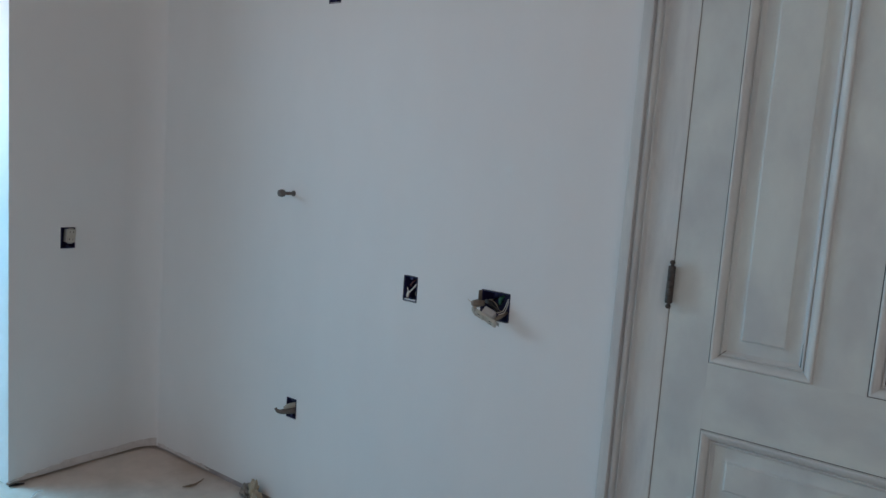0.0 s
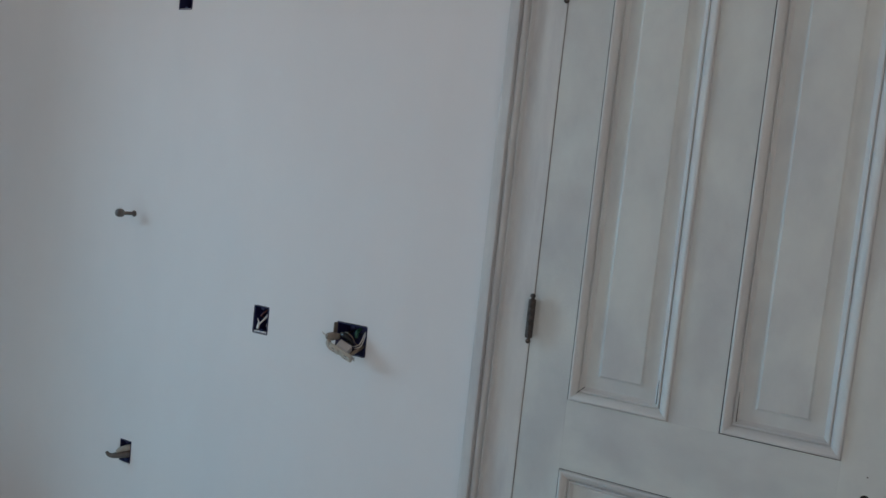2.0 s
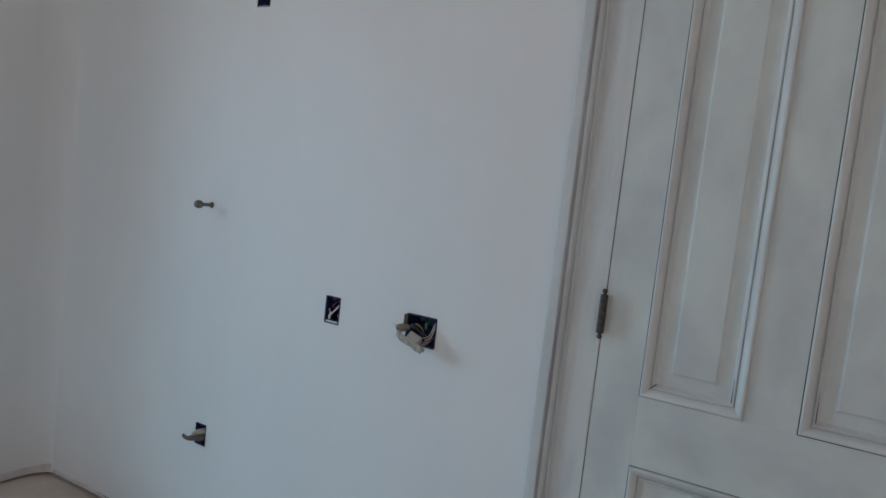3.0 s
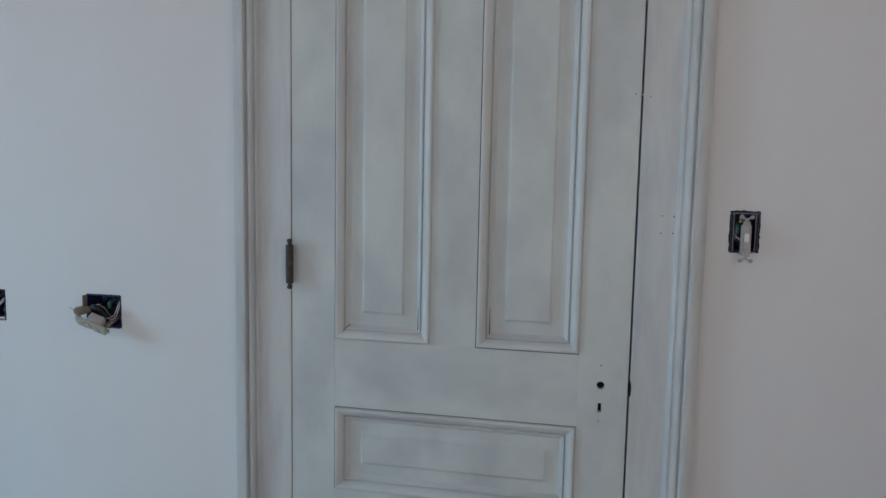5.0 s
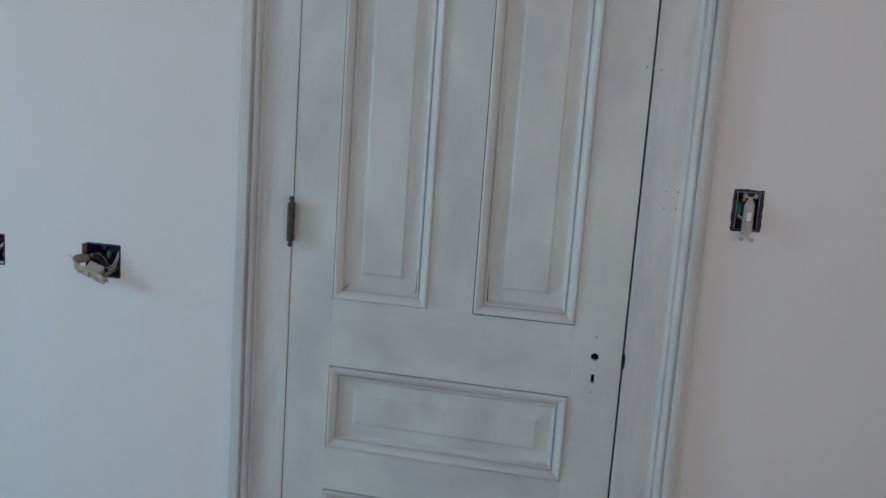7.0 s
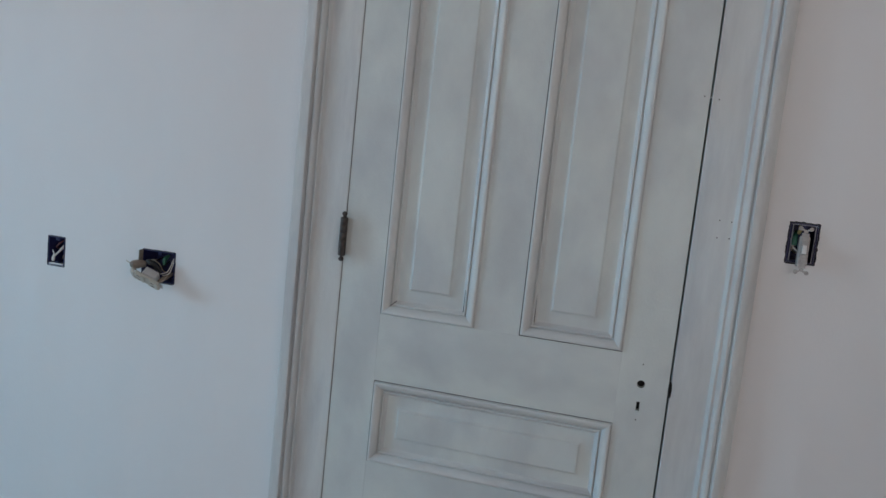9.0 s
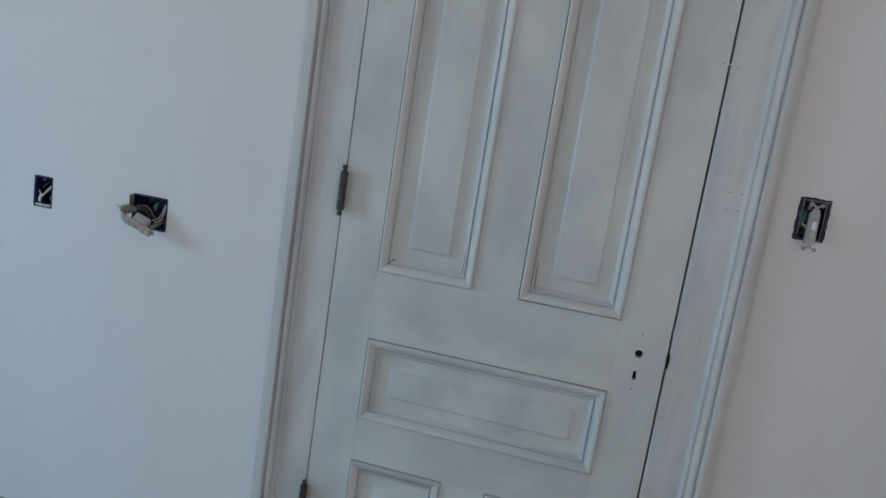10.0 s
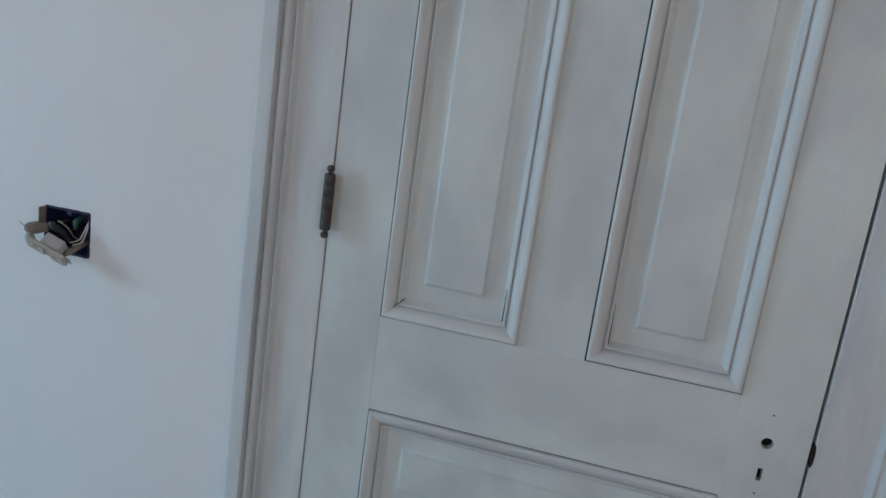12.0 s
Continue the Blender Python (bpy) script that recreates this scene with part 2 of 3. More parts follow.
def slab(bm, a0, a1, z0, z1, d0, d1, holes=(), put=lambda a, d, z: (a, d, z)):
    """An upright slab from a0 to a1, z0 to z1, with depth d0 to d1 and right-angled holes (a, a, z, z) straight through it."""
    xs = sorted({a0, a1, *(h[i] for h in holes for i in (0, 1) if a0 < h[i] < a1)})
    zs = sorted({z0, z1, *(h[i] for h in holes for i in (2, 3) if z0 < h[i] < z1)})
    verts = {}

    def v(i, k, d):
        key = (i, k, d)
        if key not in verts:
            verts[key] = bm.verts.new(put(xs[i], d, zs[k]))
        return verts[key]

    def solid(i, k):
        if not (0 <= i < len(xs) - 1 and 0 <= k < len(zs) - 1):
            return False
        x, z = (xs[i] + xs[i + 1]) / 2, (zs[k] + zs[k + 1]) / 2
        return not any(h[0] < x < h[1] and h[2] < z < h[3] for h in holes)

    for i in range(len(xs) - 1):
        for k in range(len(zs) - 1):
            if not solid(i, k):
                continue
            for d in (d0, d1):
                bm.faces.new([v(i, k, d), v(i + 1, k, d), v(i + 1, k + 1, d), v(i, k + 1, d)])
            for di, dk, p, q in ((-1, 0, (i, k), (i, k + 1)), (1, 0, (i + 1, k), (i + 1, k + 1)), (0, -1, (i, k), (i + 1, k)), (0, 1, (i, k + 1), (i + 1, k + 1))):
                if not solid(i + di, k + dk):
                    bm.faces.new([v(*p, d0), v(*q, d0), v(*q, d1), v(*p, d1)])
    return bm


# ---- the large structure ----
FLOOR = 0.001
C_LEG = -0.27                             # outer edge of the casing
CORNER, STUB = -2.503, -0.637              # west corner of the north wall; end of the stub wall
D0, D1 = -0.1160, 0.7375                  # door leaf, hinge edge and lock edge
DOOR_TOP = 2.27
# openings cut for the boxes: x or y from, to, z from, to
BOX_TWO = (-0.720, -0.614, 0.945, 1.036)
BOX_SMALL = (-1.038, -0.979, 0.946, 1.034)
BOX_LOW = (-1.592, -1.535, 0.385, 0.466)
BOX_TOP = (-1.470, -1.408, 1.956, 2.046)
BOX_SWITCH = (0.948, 1.011, 1.222, 1.315)
BOX_STUB = (-0.436, -0.374, 0.957, 1.046)
doorway = (-0.150, 0.775, -1.0, 2.30)
cuts = (BOX_TWO, BOX_SMALL, BOX_LOW, BOX_TOP, BOX_SWITCH, doorway)

bm = bmesh.new()
slab(bm, WEST - 0.15, EAST + 0.15, FLOOR + 0.024, CEIL, 0.0, 0.016, cuts)
slab(bm, WEST - 0.15, EAST + 0.15, 0.0, CEIL, 0.017, 0.15, cuts)
part("wall_north", bm, M_WALL)
tagged(bpy.data.objects["wall_north"], "white painted old plaster wall with cut outlet holes", "wall", kind="structure")

across = lambda a, d, z: (d, a, z)
bm = bmesh.new()
slab(bm, STUB, 0.0, FLOOR + 0.012, CEIL, CORNER, CORNER - 0.016, (BOX_STUB,), across)
slab(bm, STUB, 0.0, 0.0, CEIL, CORNER - 0.017, CORNER - 0.20, (BOX_STUB,), across)
stub = part("wall_stub", bm, M_WALL)
tagged(stub, "short white painted plaster return wall", "wall", kind="structure")

# the old plaster is run round in the corner
RUN_X, RUN_Y = 0.060, 0.150


def corner_swell(y):
    """How far the rounded corner stands out from the stub wall at y."""
    return RUN_X * (1 - math.cos(math.asin(max(0.0, min(1.0, 1 + y / RUN_Y)))))


bm = bmesh.new()
rows = []
for i in range(21):
    a = math.pi / 2 * i / 20
    x, y = CORNER + RUN_X * (1 - math.cos(a)) + 0.0006, -RUN_Y * (1 - math.sin(a)) - 0.0006
    rows.append([bm.verts.new((x, y, z)) for z in (FLOOR + 0.010, 0.7, 1.5, 2.3, CEIL)])
for a, b in zip(rows, rows[1:]):
    for k in range(4):
        bm.faces.new((a[k], b[k], b[k + 1], a[k + 1]))
back = [bm.verts.new((CORNER + 0.0006, -0.0006, z)) for z in (FLOOR + 0.010, 0.7, 1.5, 2.3, CEIL)]
for k in range(4):
    bm.faces.new((rows[0][k], back[k], back[k + 1], rows[0][k + 1]))
    bm.faces.new((rows[-1][k], back[k], back[k + 1], rows[-1][k + 1]))
for k in (0, 4):
    bm.faces.new([row[k] for row in rows] + [back[k]])
tagged(part("wall_corner", bm, M_WALL, crease=50), "white painted plaster run round in the corner", "wall", kind="structure")

bm = slab(bmesh.new(), SOUTH - 0.15, 0.0, 0.0, CEIL, WEST, WEST - 0.15, (WIN,), across)
tagged(part("wall_west", bm, M_WALL), "white painted wall with a tall window", "wall", kind="structure")
# unseen walls and ceiling close the room; their brown shapes the bounce
bm = slab(bmesh.new(), SOUTH - 0.15, 0.0, 0.0, CEIL, EAST, EAST + 0.15, (FILL_WIN4,), across)
tagged(part("wall_east", bm, M_BOUNCE), "unseen plain brown wall that dims and warms the bounce", "wall", kind="structure")
bm = slab(bmesh.new(), WEST, EAST, 0.0, CEIL, SOUTH, SOUTH - 0.15, (FILL_WIN2, FILL_WIN3))
tagged(part("wall_south", bm, M_BOUNCE), "unseen plain brown wall that dims and warms the bounce", "wall", kind="structure")
tagged(part("ceiling", boxed((WEST - 0.15, SOUTH - 0.15, CEIL + 0.001), (EAST + 0.15, 0.15, CEIL + 0.15)), M_BOUNCE),
       "unseen plain brown ceiling that dims and warms the bounce", "ceiling", kind="structure")

# subfloor: one slightly uneven sheet
bm = bmesh.new()
nx, ny = 90, 60
grid = [[bm.verts.new((WEST - 0.15 + (EAST - WEST + 0.3) * i / nx, SOUTH - 0.15 + (0.3 - SOUTH + 1.2) * k / ny, 0)) for k in range(ny + 1)] for i in range(nx + 1)]
for row in grid:
    for vert in row:
        vert.co.z = FLOOR - 0.004 + 0.003 * noise.noise(vert.co * 2.3)
for i in range(nx):
    for k in range(ny):
        bm.faces.new((grid[i][k], grid[i + 1][k], grid[i + 1][k + 1], grid[i][k + 1]))
tagged(part("floor", bm, M_FLOOR, smooth=True), "dusty bare plywood subfloor with stains", "floor", kind="structure")

# uneven brown band along the foot of the walls
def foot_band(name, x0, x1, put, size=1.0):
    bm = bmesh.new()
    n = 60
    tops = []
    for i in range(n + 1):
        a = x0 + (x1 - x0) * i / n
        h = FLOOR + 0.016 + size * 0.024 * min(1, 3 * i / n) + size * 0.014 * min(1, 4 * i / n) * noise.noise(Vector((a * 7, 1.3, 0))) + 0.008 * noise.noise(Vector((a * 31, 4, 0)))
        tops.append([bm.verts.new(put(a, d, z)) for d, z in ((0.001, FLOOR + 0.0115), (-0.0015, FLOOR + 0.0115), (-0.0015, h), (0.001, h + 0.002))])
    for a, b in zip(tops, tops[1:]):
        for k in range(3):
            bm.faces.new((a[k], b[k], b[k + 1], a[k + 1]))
    return tagged(part(name, bm, M_FOOT), "uneven brown band along the wall's foot", "plaster band", kind="structure")


# shade in the gap below the plaster, put in as a dark strip
tagged(part("trim_foot_north", boxed((WEST, 0.0115, FLOOR - 0.006), (C_LEG, 0.0165, FLOOR + 0.034)), M_GAP_SHADE), "dark recessed strip for the shade in the wall's foot gap", "board", kind="structure")
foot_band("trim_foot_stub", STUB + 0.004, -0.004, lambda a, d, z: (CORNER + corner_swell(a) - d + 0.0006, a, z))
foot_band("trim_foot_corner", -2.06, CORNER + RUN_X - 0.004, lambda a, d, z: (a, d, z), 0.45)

def window(name, m, w, z0, z1, label):
    """A sash window in an opening w wide; its own y runs along the wall and x into the room."""
    win = thing(name, m, label, "window", kind="structure")
    bm = bmesh.new()
    for lo, hi in (((-0.02, -w / 2, z0), (0.02, 0.05 - w / 2, z1)), ((-0.02, w / 2 - 0.05, z0), (0.02, w / 2, z1)),
                   ((-0.02, 0.05 - w / 2, z0), (0.02, w / 2 - 0.05, z0 + 0.06)), ((-0.02, 0.05 - w / 2, z1 - 0.05), (0.02, w / 2 - 0.05, z1))):
        box(bm, lo, hi, 0.003)
    part("window_frame", bm, M_TRIM, win)
    pane = part("pane", boxed((-0.003, 0.05 - w / 2, z0 + 0.06), (0.003, w / 2 - 0.05, z1 - 0.05)), M_GLASS, win)
    pane.visible_shadow = False
    part("window_sill", boxed((0.03, -w / 2 + 0.002, z0 + 0.001), (0.12, w / 2 - 0.002, z0 + 0.025), 0.004), M_TRIM, win)


window("window_1", pose(WEST - 0.11, (WIN[0] + WIN[1]) / 2, 0), WIN[1] - WIN[0], WIN[2], WIN[3], "unseen tall white painted sash window")
# south and east windows are added, unseen, to hold the fill lamps
window("fill_window_3", pose((FILL_WIN3[0] + FILL_WIN3[1]) / 2, SOUTH - 0.11, 0, 0, 0, 90), FILL_WIN3[1] - FILL_WIN3[0], FILL_WIN3[2], FILL_WIN3[3], "unseen tall white painted sash window")
window("fill_window_2", pose((FILL_WIN2[0] + FILL_WIN2[1]) / 2, SOUTH - 0.11, 0, 0, 0, 90), FILL_WIN2[1] - FILL_WIN2[0], FILL_WIN2[2], FILL_WIN2[3], "unseen tall white painted sash window")

window("fill_window_4", pose(EAST + 0.11, (FILL_WIN4[0] + FILL_WIN4[1]) / 2, 0, 0, 0, 180), FILL_WIN4[1] - FILL_WIN4[0], FILL_WIN4[2], FILL_WIN4[3], "unseen tall white painted sash window")

# ---- door casing ----
CASING = [(0, 0.004), (0, -0.0032), (0.0012, -0.0044), (0.0030, -0.0045), (0.0770, -0.0046), (0.0800, -0.0046), (0.0825, -0.0065), (0.0855, -0.0140), (0.0885, -0.0165),
          (0.0915, -0.0152), (0.0928, -0.0110), (0.0946, -0.0110), (0.0965, -0.0160), (0.1000, -0.0208), (0.1040, -0.0231), (0.1075, -0.0230), (0.1105, -0.0204), (0.1128, -0.0166), (0.1138, -0.0150),
          (0.1152, -0.0150), (0.1164, -0.0255), (0.1180, -0.0283), (0.1206, -0.0288), (0.1230, -0.0288), (0.1400, -0.0288), (0.1440, -0.0288), (0.1451, -0.0284), (0.1454, -0.0278), (0.1454, 0.004)]
# lock side: a wider flat, its quirks half filled with paint and its outer band worn round
FILLED = {-0.0110: -0.0138, -0.0150: -0.0192}
WORN = CASING[:4] + [(u + 0.0045, FILLED.get(y, y)) for u, y in CASING[4:-5]] + [(0.1350, -0.0280), (0.1410, -0.0258), (0.1470, -0.0222), (0.1515, -0.0175), (0.1515, 0.004)]


def sweep(bm, profile, put, wear, seed):
    """Stretches a profile along its length by put(u, y, t), t from 0 to 1, with the small waves of old brushed wood, and closes its ends and back."""
    n = 70
    rows = []
    for i in range(n + 1):
        row = []
        for k, (u, y) in enumerate(profile):
            at = put(u, y, i / n)
            d = wear * noise.noise(Vector((u * 160, i * 0.33, seed))) + wear * 0.5 * noise.noise(Vector((u * 300, i * 1.1, seed + 7)))
            row.append(bm.verts.new(put(u + 0.6 * d, y + d, i / n) if 2 < k < len(profile) - 1 else at))
        rows.append(row)
    for a, b in zip(rows, rows[1:]):
        for k in range(len(profile) - 1):
            bm.faces.new((a[k], a[k + 1], b[k + 1], b[k]))
        bm.faces.new((a[0], a[-1], b[-1], b[0]))
    bm.faces.new(rows[0])
    bm.faces.new(rows[-1])
    return bm


C0, C1, CT = -0.1179, 0.7428, 2.276       # inner edges of the casing
casing = thing("trim_casing", pose(0, 0, 0), "wide moulded wooden door casing in thin white primer", "door casing", kind="structure")
LOW = FLOOR - 0.004
part("casing_leg", sweep(bmesh.new(), CASING, lambda u, y, t: (C0 - u, y, LOW + (CT + u - LOW) * t), 0.0005, 1.0), M_TRIM, casing, crease=40)
part("casing_leg", sweep(bmesh.new(), WORN, lambda u, y, t: (C1 + u, y, LOW + (CT + u - LOW) * t), 0.0009, 5.0), M_TRIM, casing, crease=40)
part("casing_head", sweep(bmesh.new(), CASING, lambda u, y, t: (C0 - u + (C1 - C0 + 2 * u) * t, y, CT + u), 0.0005, 9.0), M_TRIM_ACROSS, casing, crease=40)
# the worn latch notch: its shaded hollow drawn as a solid dark lens
part("latch_scar", lathe(bmesh.new(), [(0.0, -0.0052), (0.0036, -0.0050), (0.0036, 0.006), (0.0, 0.006)],
                         Matrix.Translation((C1 - 0.0004, 0, 0.883)) @ Matrix.Diagonal((1, 1, 5.6, 1)) @ pose(0, 0, 0, -90)), M_DARK, casing, "dark lens for the shade in the worn latch notch")
for x, z in ((0.7580, 1.572), (0.7965, 1.2590), (0.7970, 1.2995), (0.8230, 1.2600), (0.8235, 1.2985)):
    part("nail_hole", lathe(bmesh.new(), [(0.0, -0.002), (0.0016, -0.002), (0.0016, 0.0003), (0.0, 0.0003)],
                            Matrix.Translation((x, -0.0046, z)) @ pose(0, 0, 0, 90), n=8), M_DARK, casing, "small dark nail hole")

jamb = thing("trim_jamb", pose(0, 0, 0), "primed wooden door jamb with stops", "door jamb", kind="structure")
for x0, x1, s0, s1 in ((-0.148, C0, -0.148, D0 + 0.012), (C1, 0.773, D1 - 0.012, 0.773)):
    part("jamb_board", boxed((x0, 0.005, 0.0), (x1, 0.148, CT)), M_PRIMER, jamb)
    part("stop", boxed((s0 if s0 > -0.14 else C0 + 0.0005, 0.047, 0.0), (s1 if s1 < 0.76 else C1 - 0.0005, 0.062, CT)), M_PRIMER, jamb)
# shade of the hinge gap, put in as a near-black filler
part("joint", boxed((C0 + 0.0001, -0.0022, 0.03), (D0 - 0.0001, 0.012, CT - 0.002)), M_DARK_JOINT, jamb, "dark strip for the shade in the joint beside the door")
part("jamb_board", boxed((-0.148, 0.005, CT + 0.001), (0.773, 0.148, 2.299)), M_PRIMER, jamb)

# ---- door ----
door = thing("door_1", pose(0, 0, 0), "closed old panelled wooden door in thin patchy white primer, lock removed", "door", kind="structure")
FACE, REAR = -0.002, 0.042
P0, P1, P2, P3 = 0.0, 0.2515, 0.3665, 0.6205
Z = (0.030, 0.240, 0.4375, 0.5555, 0.7785, 0.9570, 2.115, DOOR_TOP)


def member(name, x0, x1, z0, z1, out=0.0):
    return part(name, boxed((x0, FACE - out, z0), (x1, REAR, z1), 0.0002, segments=1), M_PRIMER_RAIL if name == "rail" else M_PRIMER, door)


member("stile", D0, P0, Z[0], Z[7], 0.0004)
for z0, z1 in ((Z[0], Z[1]), (Z[2], Z[3]), (Z[4], Z[5]), (Z[6], Z[7])):
    member("rail", P0, P3, z0, z1)
member("mullion", P1, P2, Z[1], Z[2], -0.0002)
member("mullion", P1, P2, Z[5], Z[6], -0.0002)

# lock stile, with the holes that the lock left
KX, KZ, KR = 0.674, 0.886, 0.0095
square = (KX - 0.02, KX + 0.02, KZ - 0.02, KZ + 0.02)
key = (KX - 0.0045, KX + 0.0035, 0.820, 0.842)
bm = slab(bmesh.new(), P3, D1, Z[0], Z[7], FACE - 0.0004, REAR, (square, key))
ring, edge, deep = [], [], []
for i in range(24):
    a = 2 * math.pi * (i + 0.5) / 24
    c, s = math.cos(a), math.sin(a)
    k = 0.02 / max(abs(c), abs(s))
    ring.append(bm.verts.new((KX + KR * c, FACE - 0.0004, KZ + KR * s)))
    deep.append(bm.verts.new((KX + KR * c, REAR, KZ + KR * s)))
    edge.append(bm.verts.new((KX + k * c, FACE - 0.0004, KZ + k * s)))
for i in range(24):
    j = (i + 1) % 24
    bm.faces.new((ring[i], ring[j], edge[j], edge[i]))
    bm.faces.new((ring[i], ring[j], deep[j], deep[i]))
for c, s in ((1, 1), (-1, 1), (-1, -1), (1, -1)):
    near = sorted(edge, key=lambda q: (q.co - Vector((KX + 0.02 * c, FACE, KZ + 0.02 * s))).length)[:2]
    bm.faces.new((bm.verts.new((KX + 0.02 * c, FACE - 0.0004, KZ + 0.02 * s)), *near))
part("stile", bm, M_PRIMER, door)
part("lock_pocket", boxed((KX - 0.022, 0.012, 0.80), (KX + 0.022, 0.030, 0.912)), M_DARK, door, "dark empty lock pocket")
for x, z in ((0.6735, 0.935), (0.6725, 0.797), (0.726, 1.577)):
    part("nail_hole", lathe(bmesh.new(), [(0.0, -0.004), (0.0016, -0.004), (0.0016, 0.0006), (0.0, 0.0006)],
                            Matrix.Translation((x, FACE - 0.0004, z)) @ pose(0, 0, 0, 90), n=8), M_DARK, door, "small dark screw hole")
part("catch_pin", tube(bmesh.new(), [(0.7365, -0.0005, 1.5768), (0.7400, -0.0030, 1.5760), (0.7435, -0.0040, 1.5750)], 0.0017), M_W_WHITE, door, "thin pale wire catch")

MOULD = [(0.0022, 0.0130), (0.0022, -0.0040), (0.0030, -0.0068), (0.0048, -0.0084), (0.0075, -0.0087), (0.0115, -0.0074), (0.0160, -0.0046), (0.0205, -0.0010),
         (0.0238, 0.0024), (0.0250, 0.0075), (0.0266, 0.0075), (0.0280, 0.0022), (0.0302, 0.0022), (0.0325, 0.0054), (0.0350, 0.0095), (0.0375, 0.0122), (0.0392, 0.0136)]
FIELD = [(0.0, 0.034), (0.0, 0.0138), (0.0400, 0.0137), (0.0560, 0.0135), (0.0645, 0.0129), (0.0690, 0.0114), (0.0720, 0.0088), (0.0739, 0.0060), (0.0754, 0.0049), (0.0780, 0.0046), (0.0830, 0.0046)]


def inset(x0, x1, z0, z1, u, y):
    return [(x0 + u, y, z0 + u), (x1 - u, y, z0 + u), (x1 - u, y, z1 - u), (x0 + u, y, z1 - u)]


def door_panel(x0, x1, z0, z1, open_sides):
    """A raised and fielded panel with four mitred moulding strips round it; round some sides (0 bottom, 1 right, 2 top, 3 left) the joint has opened."""
    bm = bmesh.new()
    rings = [[bm.verts.new(p) for p in inset(x0, x1, z0, z1, u, y)] for u, y in FIELD]
    for a, b in zip(rings, rings[1:]):
        for i in range(4):
            bm.faces.new((a[i], a[(i + 1) % 4], b[(i + 1) % 4], b[i]))
    bm.faces.new(rings[-1])
    bm.faces.new(rings[0])
    panel = part("panel", bm, M_PRIMER, door, crease=28)
    for i in range(4):
        bm = bmesh.new()
        rows, n, seed = [], 40, random.uniform(0, 50)
        for s in range(n + 1):
            row = []
            for k, (u, y) in enumerate(MOULD):
                a, b = (Vector(inset(x0, x1, z0, z1, u, y)[j % 4]) for j in (i, i + 1))
                p = a.lerp(b, s / n)
                if k and k < len(MOULD) - 1:
                    p.y += 0.0005 * noise.noise(Vector((u * 220, s * 0.45, seed))) + 0.0003 * noise.noise(Vector((u * 400, s * 1.4, seed)))
                row.append(bm.verts.new(p))
            rows.append(row)
        for a, b in zip(rows, rows[1:]):
            for k in range(len(MOULD) - 1):
                bm.faces.new((a[k], a[k + 1], b[k + 1], b[k]))
        bm.faces.new(rows[0])
        bm.faces.new(rows[-1])
        strip = part("moulding", bm, M_TRIM if i % 2 else M_TRIM_ACROSS, panel, crease=40)
        bm = bmesh.new()
        open_ = i in open_sides
        face = FACE + (0.0014 if open_ else -0.0012)
        rows = [[bm.verts.new(inset(x0, x1, z0, z1, u, y)[k % 4]) for u, y in ((0.0, 0.010), (0.0, FACE + 0.0014), (0.0021, face), (0.0021, 0.010))] for k in (i, i + 1)]
        for k in range(3):
            bm.faces.new((rows[0][k], rows[0][k + 1], rows[1][k + 1], rows[1][k]))
        bm.faces.new(rows[0])
        bm.faces.new(rows[1])
        part("joint", bm, M_DARK_JOINT if open_ else M_TRIM, panel, "dark opened joint round the moulding" if open_ else "")
        # old strips have shrunk and shifted a little
        strip.location = (random.uniform(-0.0005, 0.0005), random.uniform(-0.0006, 0.0003), random.uniform(-0.0005, 0.0005))
    return panel


panels = [door_panel(P0, P1, Z[5], Z[6], (2, 3)), door_panel(P2, P3, Z[5], Z[6], (0, 2, 3)), door_panel(P0, P3, Z[3], Z[4], (2, 3)),
          door_panel(P0, P1, Z[1], Z[2], (2, 3)), door_panel(P2, P3, Z[1], Z[2], (2, 3))]
# a mitre that has opened at its inner end, its shade a thin near-black rod
part("open_joint", tube(bmesh.new(), [(P0 + u, y - 0.0006, Z[5] + u) for u, y in ((0.0205, -0.0008), (0.0240, 0.0020), (0.0282, 0.0024), (0.0325, 0.0056), (0.0380, 0.0118))],
                        (0.0002, 0.0006, 0.0009, 0.0010, 0.0006), n=6), M_DARK, panels[0], "dark opened mitre of the moulding")
# open joints beside the mouldings, their shade laid on as near-black slivers
for x, y, z0, z1, panel in ((P1 - 0.0338, 0.0060, 0.992, 1.050, 0), (P2 + 0.0332, 0.0050, 0.992, 1.062, 1)):
    bm = bmesh.new()
    w = 0.0012
    vs = [bm.verts.new(p) for p in ((x - w, y, z0), (x + w, y, z0), (x + w * 0.2, y, z1), (x - w * 0.2, y, z1),
                                    (x - w, y + 0.006, z0), (x + w, y + 0.006, z0), (x + w * 0.2, y + 0.006, z1), (x - w * 0.2, y + 0.006, z1))]
    for q in ((0, 1, 2, 3), (4, 5, 6, 7), (0, 1, 5, 4), (1, 2, 6, 5), (2, 3, 7, 6), (3, 0, 4, 7)):
        bm.faces.new([vs[i] for i in q])
    part("open_joint", bm, M_DARK, panels[panel], "dark open joint beside the moulding")


